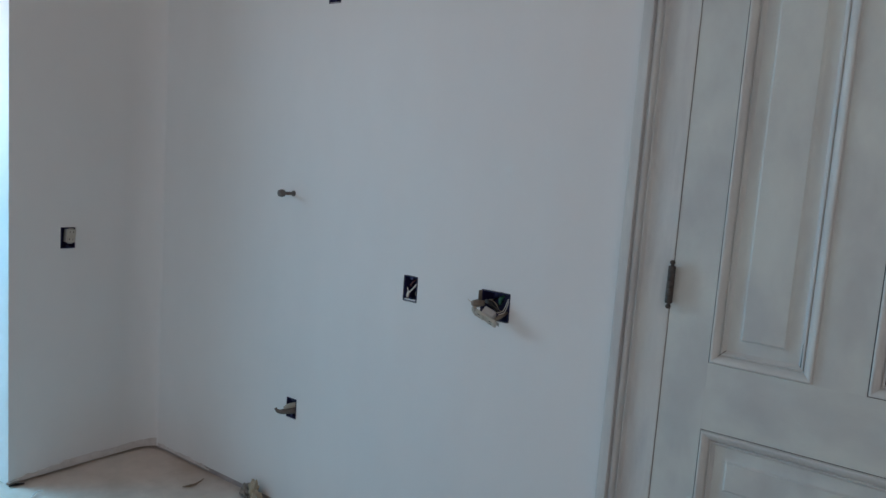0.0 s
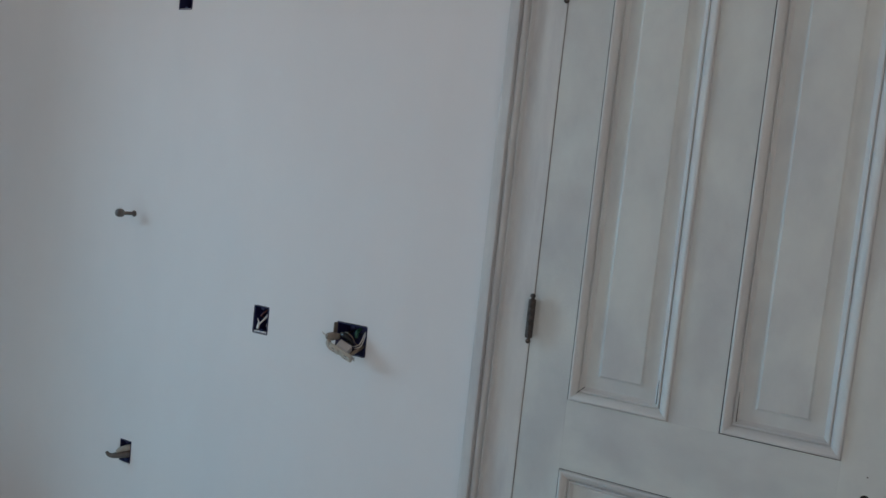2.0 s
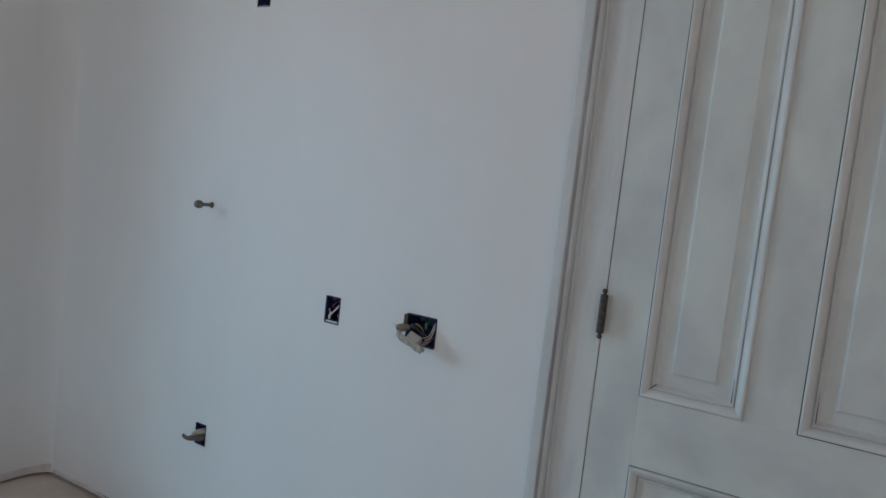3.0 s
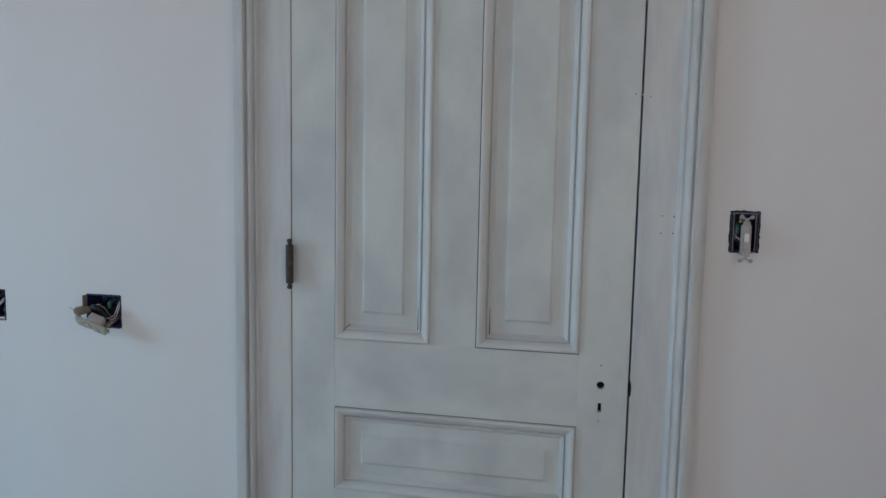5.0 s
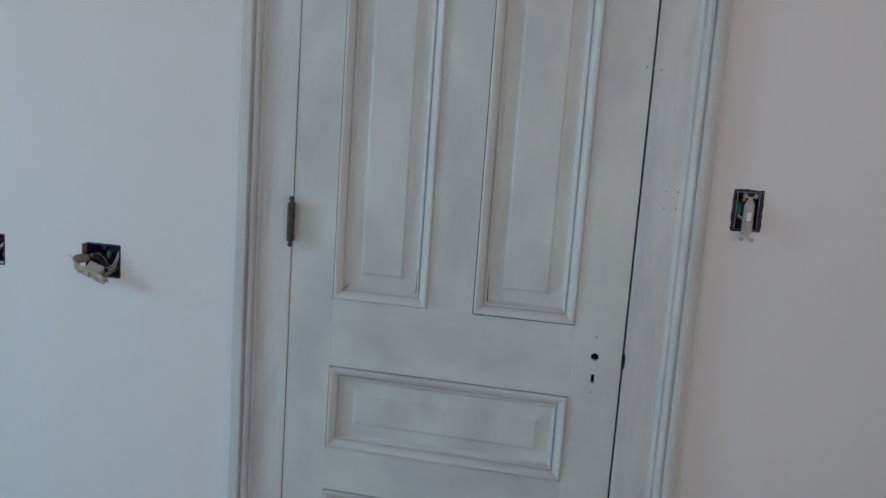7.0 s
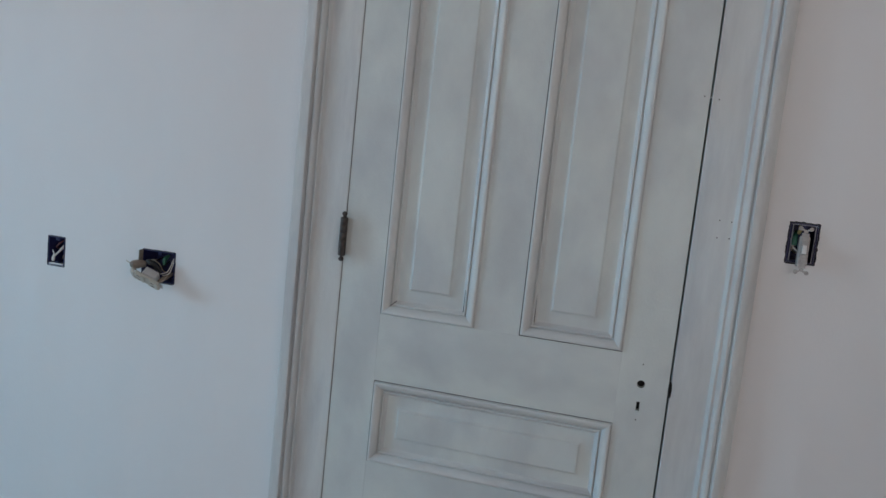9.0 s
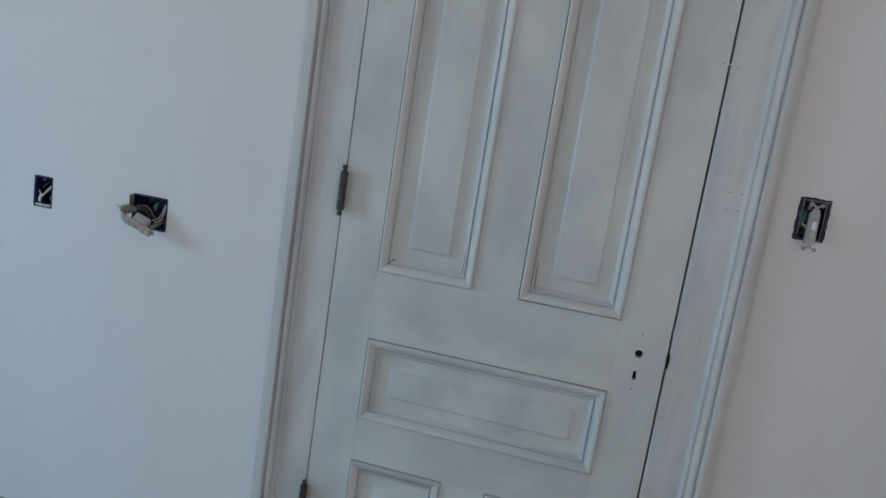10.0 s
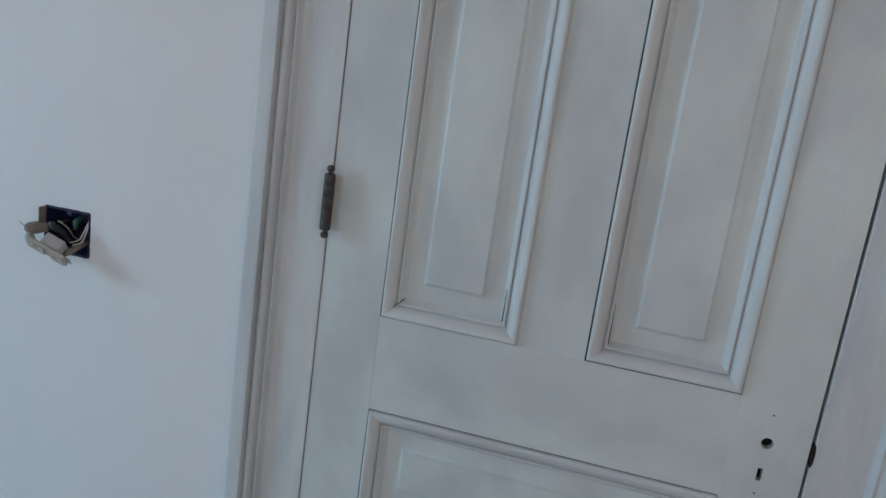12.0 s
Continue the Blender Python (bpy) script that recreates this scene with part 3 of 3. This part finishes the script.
def hinge(z):
    """Ball-tipped butt hinge whose barrel stands proud of the closed joint."""
    h = part("hinge", lathe(bmesh.new(), [(0.0, -0.046), (0.0080, -0.0455), (0.0088, -0.044), (0.0088, -0.028), (0.0083, -0.0275), (0.0088, -0.027), (0.0088, -0.0095),
                                          (0.0083, -0.009), (0.0088, -0.0085), (0.0088, 0.0085), (0.0083, 0.009), (0.0088, 0.0095), (0.0088, 0.027), (0.0083, 0.0275),
                                          (0.0088, 0.028), (0.0088, 0.044), (0.0080, 0.0455), (0.0, 0.046)]), M_IRON, door, "dark iron ball-tipped hinge", smooth=True)
    h.location = (-0.1158, -0.0190, z)
    h.scale = (1.1, 1.1, 1.09)
    for s in (-1, 1):
        tip = [(0.0, 0.0455), (0.0055, 0.0458), (0.0035, 0.0478), (0.0032, 0.0490), (0.0052, 0.0508), (0.0064, 0.0535), (0.0060, 0.0565), (0.0040, 0.0590), (0.0, 0.0600)]
        part("finial", lathe(bmesh.new(), [(r, s * q) for r, q in tip]), M_IRON, h, smooth=True)
    part("leaf", boxed((-0.0012, 0.004, -0.045), (0.0012, 0.022, 0.045)), M_IRON, h)


for z in (1.148, 2.011, 0.289):
    hinge(z)


# ---- electrical boxes ----
def outlet_box(name, rect, label, category="electrical box", depth=0.065, proud=0.0, lip=None, group="electrical boxes in the wall"):
    """An open plastic box set in its cut, with a grey rim and screw ears. Its own x runs along the wall, y into it."""
    x0, x1, z0, z1 = rect
    w, h, t = (x1 - x0) / 2 - 0.002, (z1 - z0) / 2 - 0.002, 0.0022
    ob = thing(name, pose((x0 + x1) / 2, 0, (z0 + z1) / 2), label, category, group)
    shell = bmesh.new()
    for lo, hi in (((-w, -proud, -h), (-w + t, depth, h)), ((w - t, -proud, -h), (w, depth, h)), ((-w + t, -proud, -h), (w - t, depth, -h + t)),
                   ((-w + t, -proud, h - t), (w - t, depth, h)), ((-w + t, depth - t, -h + t), (w - t, depth, h - t))):
        box(shell, lo, hi)
    shell = part("shell", shell, M_BOX, ob)
    for s in (-1, 1):
        ear = boxed((-0.006, 0.004, s * (h - 0.006) - 0.005), (0.006, 0.012, s * (h - 0.006) + 0.005), 0.0015)
        part("screw_ear", ear, M_BOX, shell)
    if lip:
        part("plaster_lip", boxed((-w - 0.001, 0.001, -h - 0.0015), (w + 0.001, 0.014, -h + lip), 0.0012), M_WALL, ob, "chipped white plaster lip")
    return ob


def ragged_edge(parent, w, h, reach, seed):
    """The rough dark edge of a cut round a box: a thin ring, proud of the paint, with a torn outline."""
    bm = bmesh.new()
    rows, n = [], 88
    for i in range(n):
        a = 2 * math.pi * (i + 0.5) / n
        c, s = math.cos(a), math.sin(a)
        k = 1 / max(abs(c) / w, abs(s) / h)
        r = reach * (0.55 + 0.75 * noise.noise(Vector((c * 5, s * 5, seed))) + 0.45 * noise.noise(Vector((c * 17, s * 17, seed))))
        x, z = k * c, k * s
        grow = 1 + max(0.0002, r) / math.hypot(x, z)
        rows.append([bm.verts.new(p) for p in ((x * 0.985, 0.002, z * 0.985), (x * 0.985, -0.0009, z * 0.985), (x * grow, -0.0006, z * grow), (x * grow, 0.0002, z * grow))])
    for a, b in zip(rows, rows[1:] + rows[:1]):
        for k in range(3):
            bm.faces.new((a[k], b[k], b[k + 1], a[k + 1]))
    return part("cut_edge", bm, M_CUT, parent, "ragged dark edge of the cut")


def wire(parent, points, mat, r=0.0016, label="", name="wire"):
    return part(name, tube(bmesh.new(), points, r), mat, parent, label, smooth=True)


def receptacle(name, m, label, half=0.034, ears=True):
    """A duplex receptacle: two outlet faces, a back body and a zinc strap with ears. Its own y points out of its face towards -y, z along it."""
    ob = thing(name, m, label, "receptacle")
    part("body", boxed((-0.0165, 0.0, -half), (0.0165, 0.024, half), 0.003), M_GREY, ob, "grey back body")
    part("face", boxed((-0.0165, -0.007, -0.034), (0.0165, -0.0005, 0.034), 0.003), M_IVORY, ob, "ivory outlet face")
    for s in (-1, 1):
        outlet = part("outlet", boxed((-0.013, -0.010, s * 0.0195 - 0.0135), (0.013, -0.0068, s * 0.0195 + 0.0135), 0.003), M_IVORY, ob)
        for x in (-0.006, 0.006):
            part("slot", boxed((x - 0.001, -0.0104, s * 0.0195 - 0.003), (x + 0.001, -0.0096, s * 0.0195 + 0.006)), M_DARK, outlet)
    reach = 0.053 if ears else 0.041
    strap = part("strap", boxed((-0.009, -0.0012, -reach), (0.009, 0.0008, reach), 0.0004, segments=1), M_ZINC, ob, "zinc strap")
    for s in (-1, 1) if ears else ():
        for x in (-1, 1):
            part("strap_ear", lathe(bmesh.new(), [(0.0035, -0.0008), (0.0072, -0.0008), (0.0072, 0.0008), (0.0035, 0.0008), (0.0035, -0.0008)],
                                    pose(x * 0.0105, -0.0005, s * 0.050, 90), n=12), M_ZINC, strap)
    return ob


# two-gang box with a receptacle hanging out of it
b = b_two = outlet_box("two_gang_box", BOX_TWO, "dark two-gang electrical box full of loose wires", proud=0.0)
wire(b, [(0.040, 0.055, 0.034), (0.0455, 0.012, 0.028), (0.0445, 0.000, 0.006), (0.038, -0.004, -0.014), (0.022, -0.010, -0.022)], M_W_WHITE, 0.0014, "white wire")
wire(b, [(0.032, 0.055, 0.030), (0.0385, 0.016, 0.026), (0.0370, 0.002, 0.004), (0.029, -0.002, -0.012), (0.014, -0.010, -0.018)], M_W_WHITE, 0.0014, "white wire")
wire(b, [(-0.034, 0.050, 0.010), (-0.026, 0.006, 0.016), (-0.010, -0.006, 0.018), (0.006, -0.004, 0.008), (0.010, 0.010, -0.012), (0.014, 0.030, -0.020)], M_W_BARE, 0.0016, "bare copper wire")
wire(b, [(-0.020, 0.055, 0.020), (-0.022, 0.000, 0.008), (-0.030, -0.022, 0.004), (-0.044, -0.036, 0.002)], M_W_BLACK, 0.002, "black wire")
wire(b, [(0.000, 0.055, 0.010), (0.004, 0.006, -0.002), (-0.004, -0.020, -0.006), (-0.016, -0.030, -0.006)], M_W_BLACK, 0.002, "black wire")
wire(b, [(-0.030, 0.030, 0.006), (-0.022, -0.016, 0.014), (-0.002, -0.034, 0.016), (0.012, -0.026, 0.004), (0.016, -0.010, -0.014)], M_W_BLACK, (0.004, 0.0065, 0.0075, 0.006, 0.004),
     "black taped wire bundle", name="wire_bundle")
wire(b, [(0.030, 0.030, -0.020), (0.032, -0.010, -0.026), (0.026, -0.026, -0.034), (0.020, -0.030, -0.040)], M_TAPE, (0.004, 0.006, 0.006, 0.003), "dusty cable sheath", name="cable_end")
wire(b, [(0.012, 0.030, 0.030), (0.013, 0.010, 0.022), (0.015, 0.004, 0.006)], M_W_GREEN, (0.0040, 0.0062, 0.0034), "green wire nut", name="wire_nut")
wire(b, [(-0.042, -0.030, 0.012), (-0.055, -0.040, 0.006), (-0.066, -0.044, 0.010), (-0.074, -0.042, 0.014)], M_W_BARE, (0.002, 0.0016, 0.0012, 0.0008), "bent bare wire end")
wire(b, [(-0.030, -0.016, 0.006), (-0.044, -0.032, 0.005), (-0.054, -0.042, 0.004), (-0.059, -0.046, 0.003)], M_TAPE, (0.008, 0.0125, 0.0105, 0.004), "dusty brown taped wire end", name="taped_end")
wire(b, [(-0.052, -0.036, -0.002), (-0.046, -0.046, -0.012), (-0.034, -0.050, -0.022), (-0.020, -0.046, -0.028)], M_SHEATH, (0.005, 0.0085, 0.0095, 0.006), "dusty beige cable sheath", name="cable_end")
part("side_flap", boxed((-0.0530, -0.0180, 0.000), (-0.0505, 0.004, 0.0435), 0.0008), M_TAPE, b, "dull brown metal flap")
axis_z = Vector((-0.90, -0.12, 0.36)).normalized()
out = Vector((-0.22, -0.75, -0.64))
out = (out - axis_z * out.dot(axis_z)).normalized()
turn = Matrix((out.cross(axis_z) * -1, -out, axis_z)).transposed()
if turn.determinant() < 0:
    turn = Matrix((out.cross(axis_z), -out, axis_z)).transposed()
receptacle("hanging_receptacle", Matrix.Translation((-0.665, -0.046, 0.961)) @ turn.to_4x4() @ Matrix.Diagonal((1.12, 1.0, 1.12, 1)), "ivory receptacle hanging by wires from its box", 0.018, False)

ragged_edge(b_two, 0.053, 0.0455, 0.0018, 3.0)

# small box with loose wires
b = outlet_box("single_gang_box", BOX_SMALL, "dark single-gang electrical box with loose wires", lip=0.006)
wire(b, [(0.016, 0.055, 0.034), (0.020, 0.010, 0.020), (0.010, 0.000, 0.002), (-0.002, -0.003, -0.012)], M_W_WHITE, 0.0022, "white wire")
wire(b, [(0.008, 0.055, 0.034), (0.015, 0.014, 0.012), (0.006, 0.004, -0.002), (-0.004, 0.000, -0.014)], M_W_WHITE, 0.0018, "white wire")
wire(b, [(0.000, 0.050, 0.036), (0.008, 0.012, 0.028), (-0.006, 0.008, 0.012), (-0.016, 0.030, 0.004)], M_W_RED, 0.0022, "red wire")
wire(b, [(0.022, 0.050, 0.030), (0.024, 0.014, 0.006), (0.014, 0.012, -0.020), (0.010, 0.040, -0.030)], M_W_BARE, 0.0015, "bare copper wire")
wire(b, [(-0.004, -0.002, -0.008), (-0.006, -0.004, -0.020), (-0.007, -0.003, -0.028)], M_W_WHITE, (0.0035, 0.0048, 0.0044), "white wire cap", name="wire_cap")
wire(b, [(-0.006, 0.000, -0.008), (-0.012, 0.002, -0.004), (-0.016, 0.004, 0.002)], M_W_WHITE, 0.0015, "white wire")

ragged_edge(b, 0.0295, 0.044, 0.0014, 8.0)

# low box with a stiff cable end sticking out
b = outlet_box("low_single_gang_box", BOX_LOW, "dark low electrical box with a cable end sticking out")
wire(b, [(0.020, 0.050, 0.014), (0.014, 0.002, 0.016), (0.000, -0.018, 0.011), (-0.010, -0.028, 0.003)], M_SHEATH, (0.009, 0.0105, 0.0095, 0.0060), "dusty beige cable sheath", name="cable_end")
wire(b, [(0.016, 0.045, -0.006), (0.008, 0.002, -0.007), (-0.006, -0.022, -0.009), (-0.020, -0.038, -0.011), (-0.030, -0.046, -0.006), (-0.034, -0.050, 0.003)], M_PIPE,
     (0.010, 0.0150, 0.0120, 0.0082, 0.0064, 0.0048), "dark grey taped wires bent up at the tip", name="wire_bundle")

# high box near the top of the view
b = outlet_box("high_single_gang_box", BOX_TOP, "dark blue electrical box with a pale rim", lip=0.004)

# box in the stub wall, with a tilted receptacle
b = outlet_box("wall_box", BOX_STUB, "dark electrical box with a loose receptacle")
b.matrix_world = pose(CORNER, (BOX_STUB[0] + BOX_STUB[1]) / 2, (BOX_STUB[2] + BOX_STUB[3]) / 2, 0, 0, 90)
receptacle("loose_receptacle", pose(CORNER + 0.002, -0.396, 1.010, 0, 5, 86) @ Matrix.Diagonal((1.12, 1.0, 0.80, 1)), "ivory receptacle tilted loose in its box", ears=False)

# switch by the door
b = outlet_box("switch_box", BOX_SWITCH, "dark plastic switch box cut roughly into the wall")
ragged_edge(b, 0.0315, 0.0465, 0.0030, 5.0)
w, h = 0.0275, 0.0425
for lo, hi in (((-w, -0.0012, -h), (-w + 0.0014, 0.002, h)), ((w - 0.0014, -0.0012, -h), (w, 0.002, h)), ((-w, -0.0012, h - 0.0014), (w, 0.002, h))):
    part("rim", boxed((lo[0] + 0.003 * (lo[0] < 0 and hi[0] < 0) - 0.003 * (lo[0] > 0), lo[1], lo[2]), (hi[0] + 0.003 * (hi[0] < 0) - 0.003 * (lo[0] > 0), hi[1], hi[2])), M_RIM, b, "pale box edge")
wire(b, [(-0.010, 0.030, 0.024), (-0.0150, 0.010, 0.012), (-0.0165, 0.004, -0.006)], M_W_GREEN, (0.0045, 0.0068, 0.0050), "green wire nut", name="wire_nut")
wire(b, [(-0.0165, 0.006, -0.006), (-0.0170, 0.010, -0.018), (-0.006, 0.020, -0.024)], M_W_BARE, 0.0018, "bare copper wire")
wire(b, [(-0.002, 0.040, 0.036), (-0.006, 0.012, 0.030), (-0.010, 0.003, 0.022)], M_W_YELLOW, (0.003, 0.0045, 0.0035), "yellow taped wire")
wire(b, [(0.016, 0.055, 0.020), (0.020, 0.020, 0.010), (0.016, 0.006, -0.006), (0.008, 0.006, -0.020)], M_W_BLACK, 0.0025, "black wire")
wire(b, [(-0.012, 0.055, 0.010), (-0.019, 0.024, 0.002), (-0.016, 0.006, -0.012), (-0.004, 0.002, -0.020)], M_W_WHITE, 0.002, "white wire")
sw = thing("toggle_switch", pose(0.981, -0.018, 1.254, -14, 0.8, -4), "white toggle switch on a zinc strap hanging loose", "light switch")
part("body", boxed((-0.0105, 0.0005, -0.033), (0.0105, 0.026, 0.033), 0.002), M_GREY, sw, "grey switch body")
strap = part("strap", boxed((-0.0078, -0.0015, -0.0400), (0.0078, 0.0004, 0.0400), 0.0006, segments=1), M_ZINC, sw, "zinc strap")
collar = part("collar", boxed((-0.0068, -0.0036, -0.021), (0.0068, -0.0015, 0.021), 0.0012), M_ZINC, sw, "zinc collar")
part("toggle", boxed((-0.0046, -0.0150, -0.0100), (0.0046, -0.0030, 0.0100), 0.002), M_WHITE, collar, "white toggle")
for s in (-1, 1):
    part("strap_neck", boxed((-0.0045, -0.0015, s * 0.0440 - 0.0035), (0.0045, 0.0004, s * 0.0440 + 0.0035), 0.0003, segments=1), M_ZINC, strap)
    for x in (-1, 1):
        ear = lathe(bmesh.new(), [(0.0022, -0.0009), (0.0048, -0.0009), (0.0048, 0.0009), (0.0022, 0.0009), (0.0022, -0.0009)], pose(x * 0.0112, -0.0006, s * 0.0500, 90), n=14)
        box(ear, (min(x * 0.0035, x * 0.0090), -0.0013, s * 0.0475 - 0.0018), (max(x * 0.0035, x * 0.0090), 0.0001, s * 0.0475 + 0.0018))
        part("strap_ear", ear, M_ZINC, strap)
    part("screw", lathe(bmesh.new(), [(0.0, -0.0035), (0.002, -0.0033), (0.0028, -0.0018), (0.0028, -0.001), (0, -0.001)], pose(0, 0, s * 0.030, -90) @ pose(0, 0, 0, 180), n=12), M_ZINC, strap)
    part("screw_hole", lathe(bmesh.new(), [(0.0, -0.0019), (0.0016, -0.0019), (0.0016, -0.0010), (0.0, -0.0010)], pose(0.0005, 0, s * 0.0385, -90) @ pose(0, 0, 0, 180), n=10), M_DARK, strap)

# ---- capped pipe stub ----
pipe = thing("capped_pipe_stub", pose(-1.607, 0, 1.263, 90, 0, 0) @ pose(0, 0, 0, 0, -10, 0), "dull metal capped pipe stub out of the wall", "pipe")
part("pipe", lathe(bmesh.new(), [(0.0062, -0.030), (0.0062, 0.044)]), M_PIPE, pipe, smooth=True)
part("cap", lathe(bmesh.new(), [(0.0, 0.038), (0.0080, 0.0385), (0.0120, 0.041), (0.0140, 0.046), (0.0146, 0.052), (0.0138, 0.059), (0.0110, 0.0645), (0.0, 0.067)]), M_PIPE, pipe, "rounded metal cap", smooth=True)
part("collar", lathe(bmesh.new(), [(0.0, -0.003), (0.0115, -0.002), (0.0105, 0.003), (0.0068, 0.006), (0.0, 0.006)]), M_PIPE, pipe, smooth=True)


# ---- litter on the floor ----
def lump(name, at, size, mat, label, category, seed, squash=0.6, group=""):
    bm = bmesh.new()
    bmesh.ops.create_icosphere(bm, subdivisions=3, radius=1)
    for v in bm.verts:
        n1 = noise.noise(v.co * 1.6 + Vector((seed, 0, 0)))
        n2 = noise.noise(v.co * 4.5 + Vector((0, seed, 0)))
        v.co = v.co * (1 + 0.58 * n1 + 0.30 * n2)
        v.co.z *= squash
    low = min(v.co.z for v in bm.verts)
    for v in bm.verts:
        v.co = Vector((v.co.x * size[0], v.co.y * size[1], (v.co.z - low) * size[2]))
    ob = part(name, bm, mat)
    ob.location = at
    return tagged(ob, label, category, group)


for x, y, size, seed in ((-1.768, -0.034, (0.024, 0.022, 0.046), 2.1), (-1.738, -0.060, (0.016, 0.018, 0.018), 9.4), (-1.668, -0.075, (0.020, 0.022, 0.016), 5.3),
                         (-1.800, -0.028, (0.012, 0.012, 0.012), 4.2)):
    lump("plaster_chunk", (x, y, FLOOR - 0.004), size, M_CHUNK, "grey broken plaster chunk lying by the wall", "rubble", seed, group="rubble at the wall's foot")
lump("crumpled_paper", (-1.722, -0.036, FLOOR - 0.004), (0.020, 0.018, 0.046), M_PAPER, "crumpled tan paper lying by the wall", "paper", 7.7, 0.8, group="paper scraps by the wall")
lump("crumpled_paper", (-1.690, -0.050, FLOOR - 0.004), (0.021, 0.020, 0.034), M_PAPER, "crumpled tan paper lying by the wall", "paper", 1.2, 0.8, group="paper scraps by the wall")
tagged(part("wood_splinter", tube(bmesh.new(), [(-2.018, -0.162, FLOOR + 0.003), (-2.006, -0.135, FLOOR + 0.004), (-2.003, -0.105, FLOOR + 0.005), (-2.024, -0.052, FLOOR + 0.003)], (0.003, 0.005, 0.004, 0.0012), n=5), M_WOOD),
       "brown wood splinter on the dusty floor", "splinter")
tagged(part("wood_splinter", tube(bmesh.new(), [(-2.490, -0.640, FLOOR + 0.004), (-2.483, -0.618, FLOOR + 0.006), (-2.478, -0.585, FLOOR + 0.003)], (0.003, 0.006, 0.002), n=5), M_DARK),
       "dark wood splinter by the return wall's foot", "splinter")
tagged(part("paper_curl", tube(bmesh.new(), [(-2.340, -0.624, FLOOR + 0.003), (-2.352, -0.606, FLOOR + 0.006), (-2.360, -0.588, FLOOR + 0.009), (-2.358, -0.566, FLOOR + 0.005)], (0.002, 0.004, 0.004, 0.002), n=6), M_WALL),
       "curled strip of white paper on the floor", "paper")
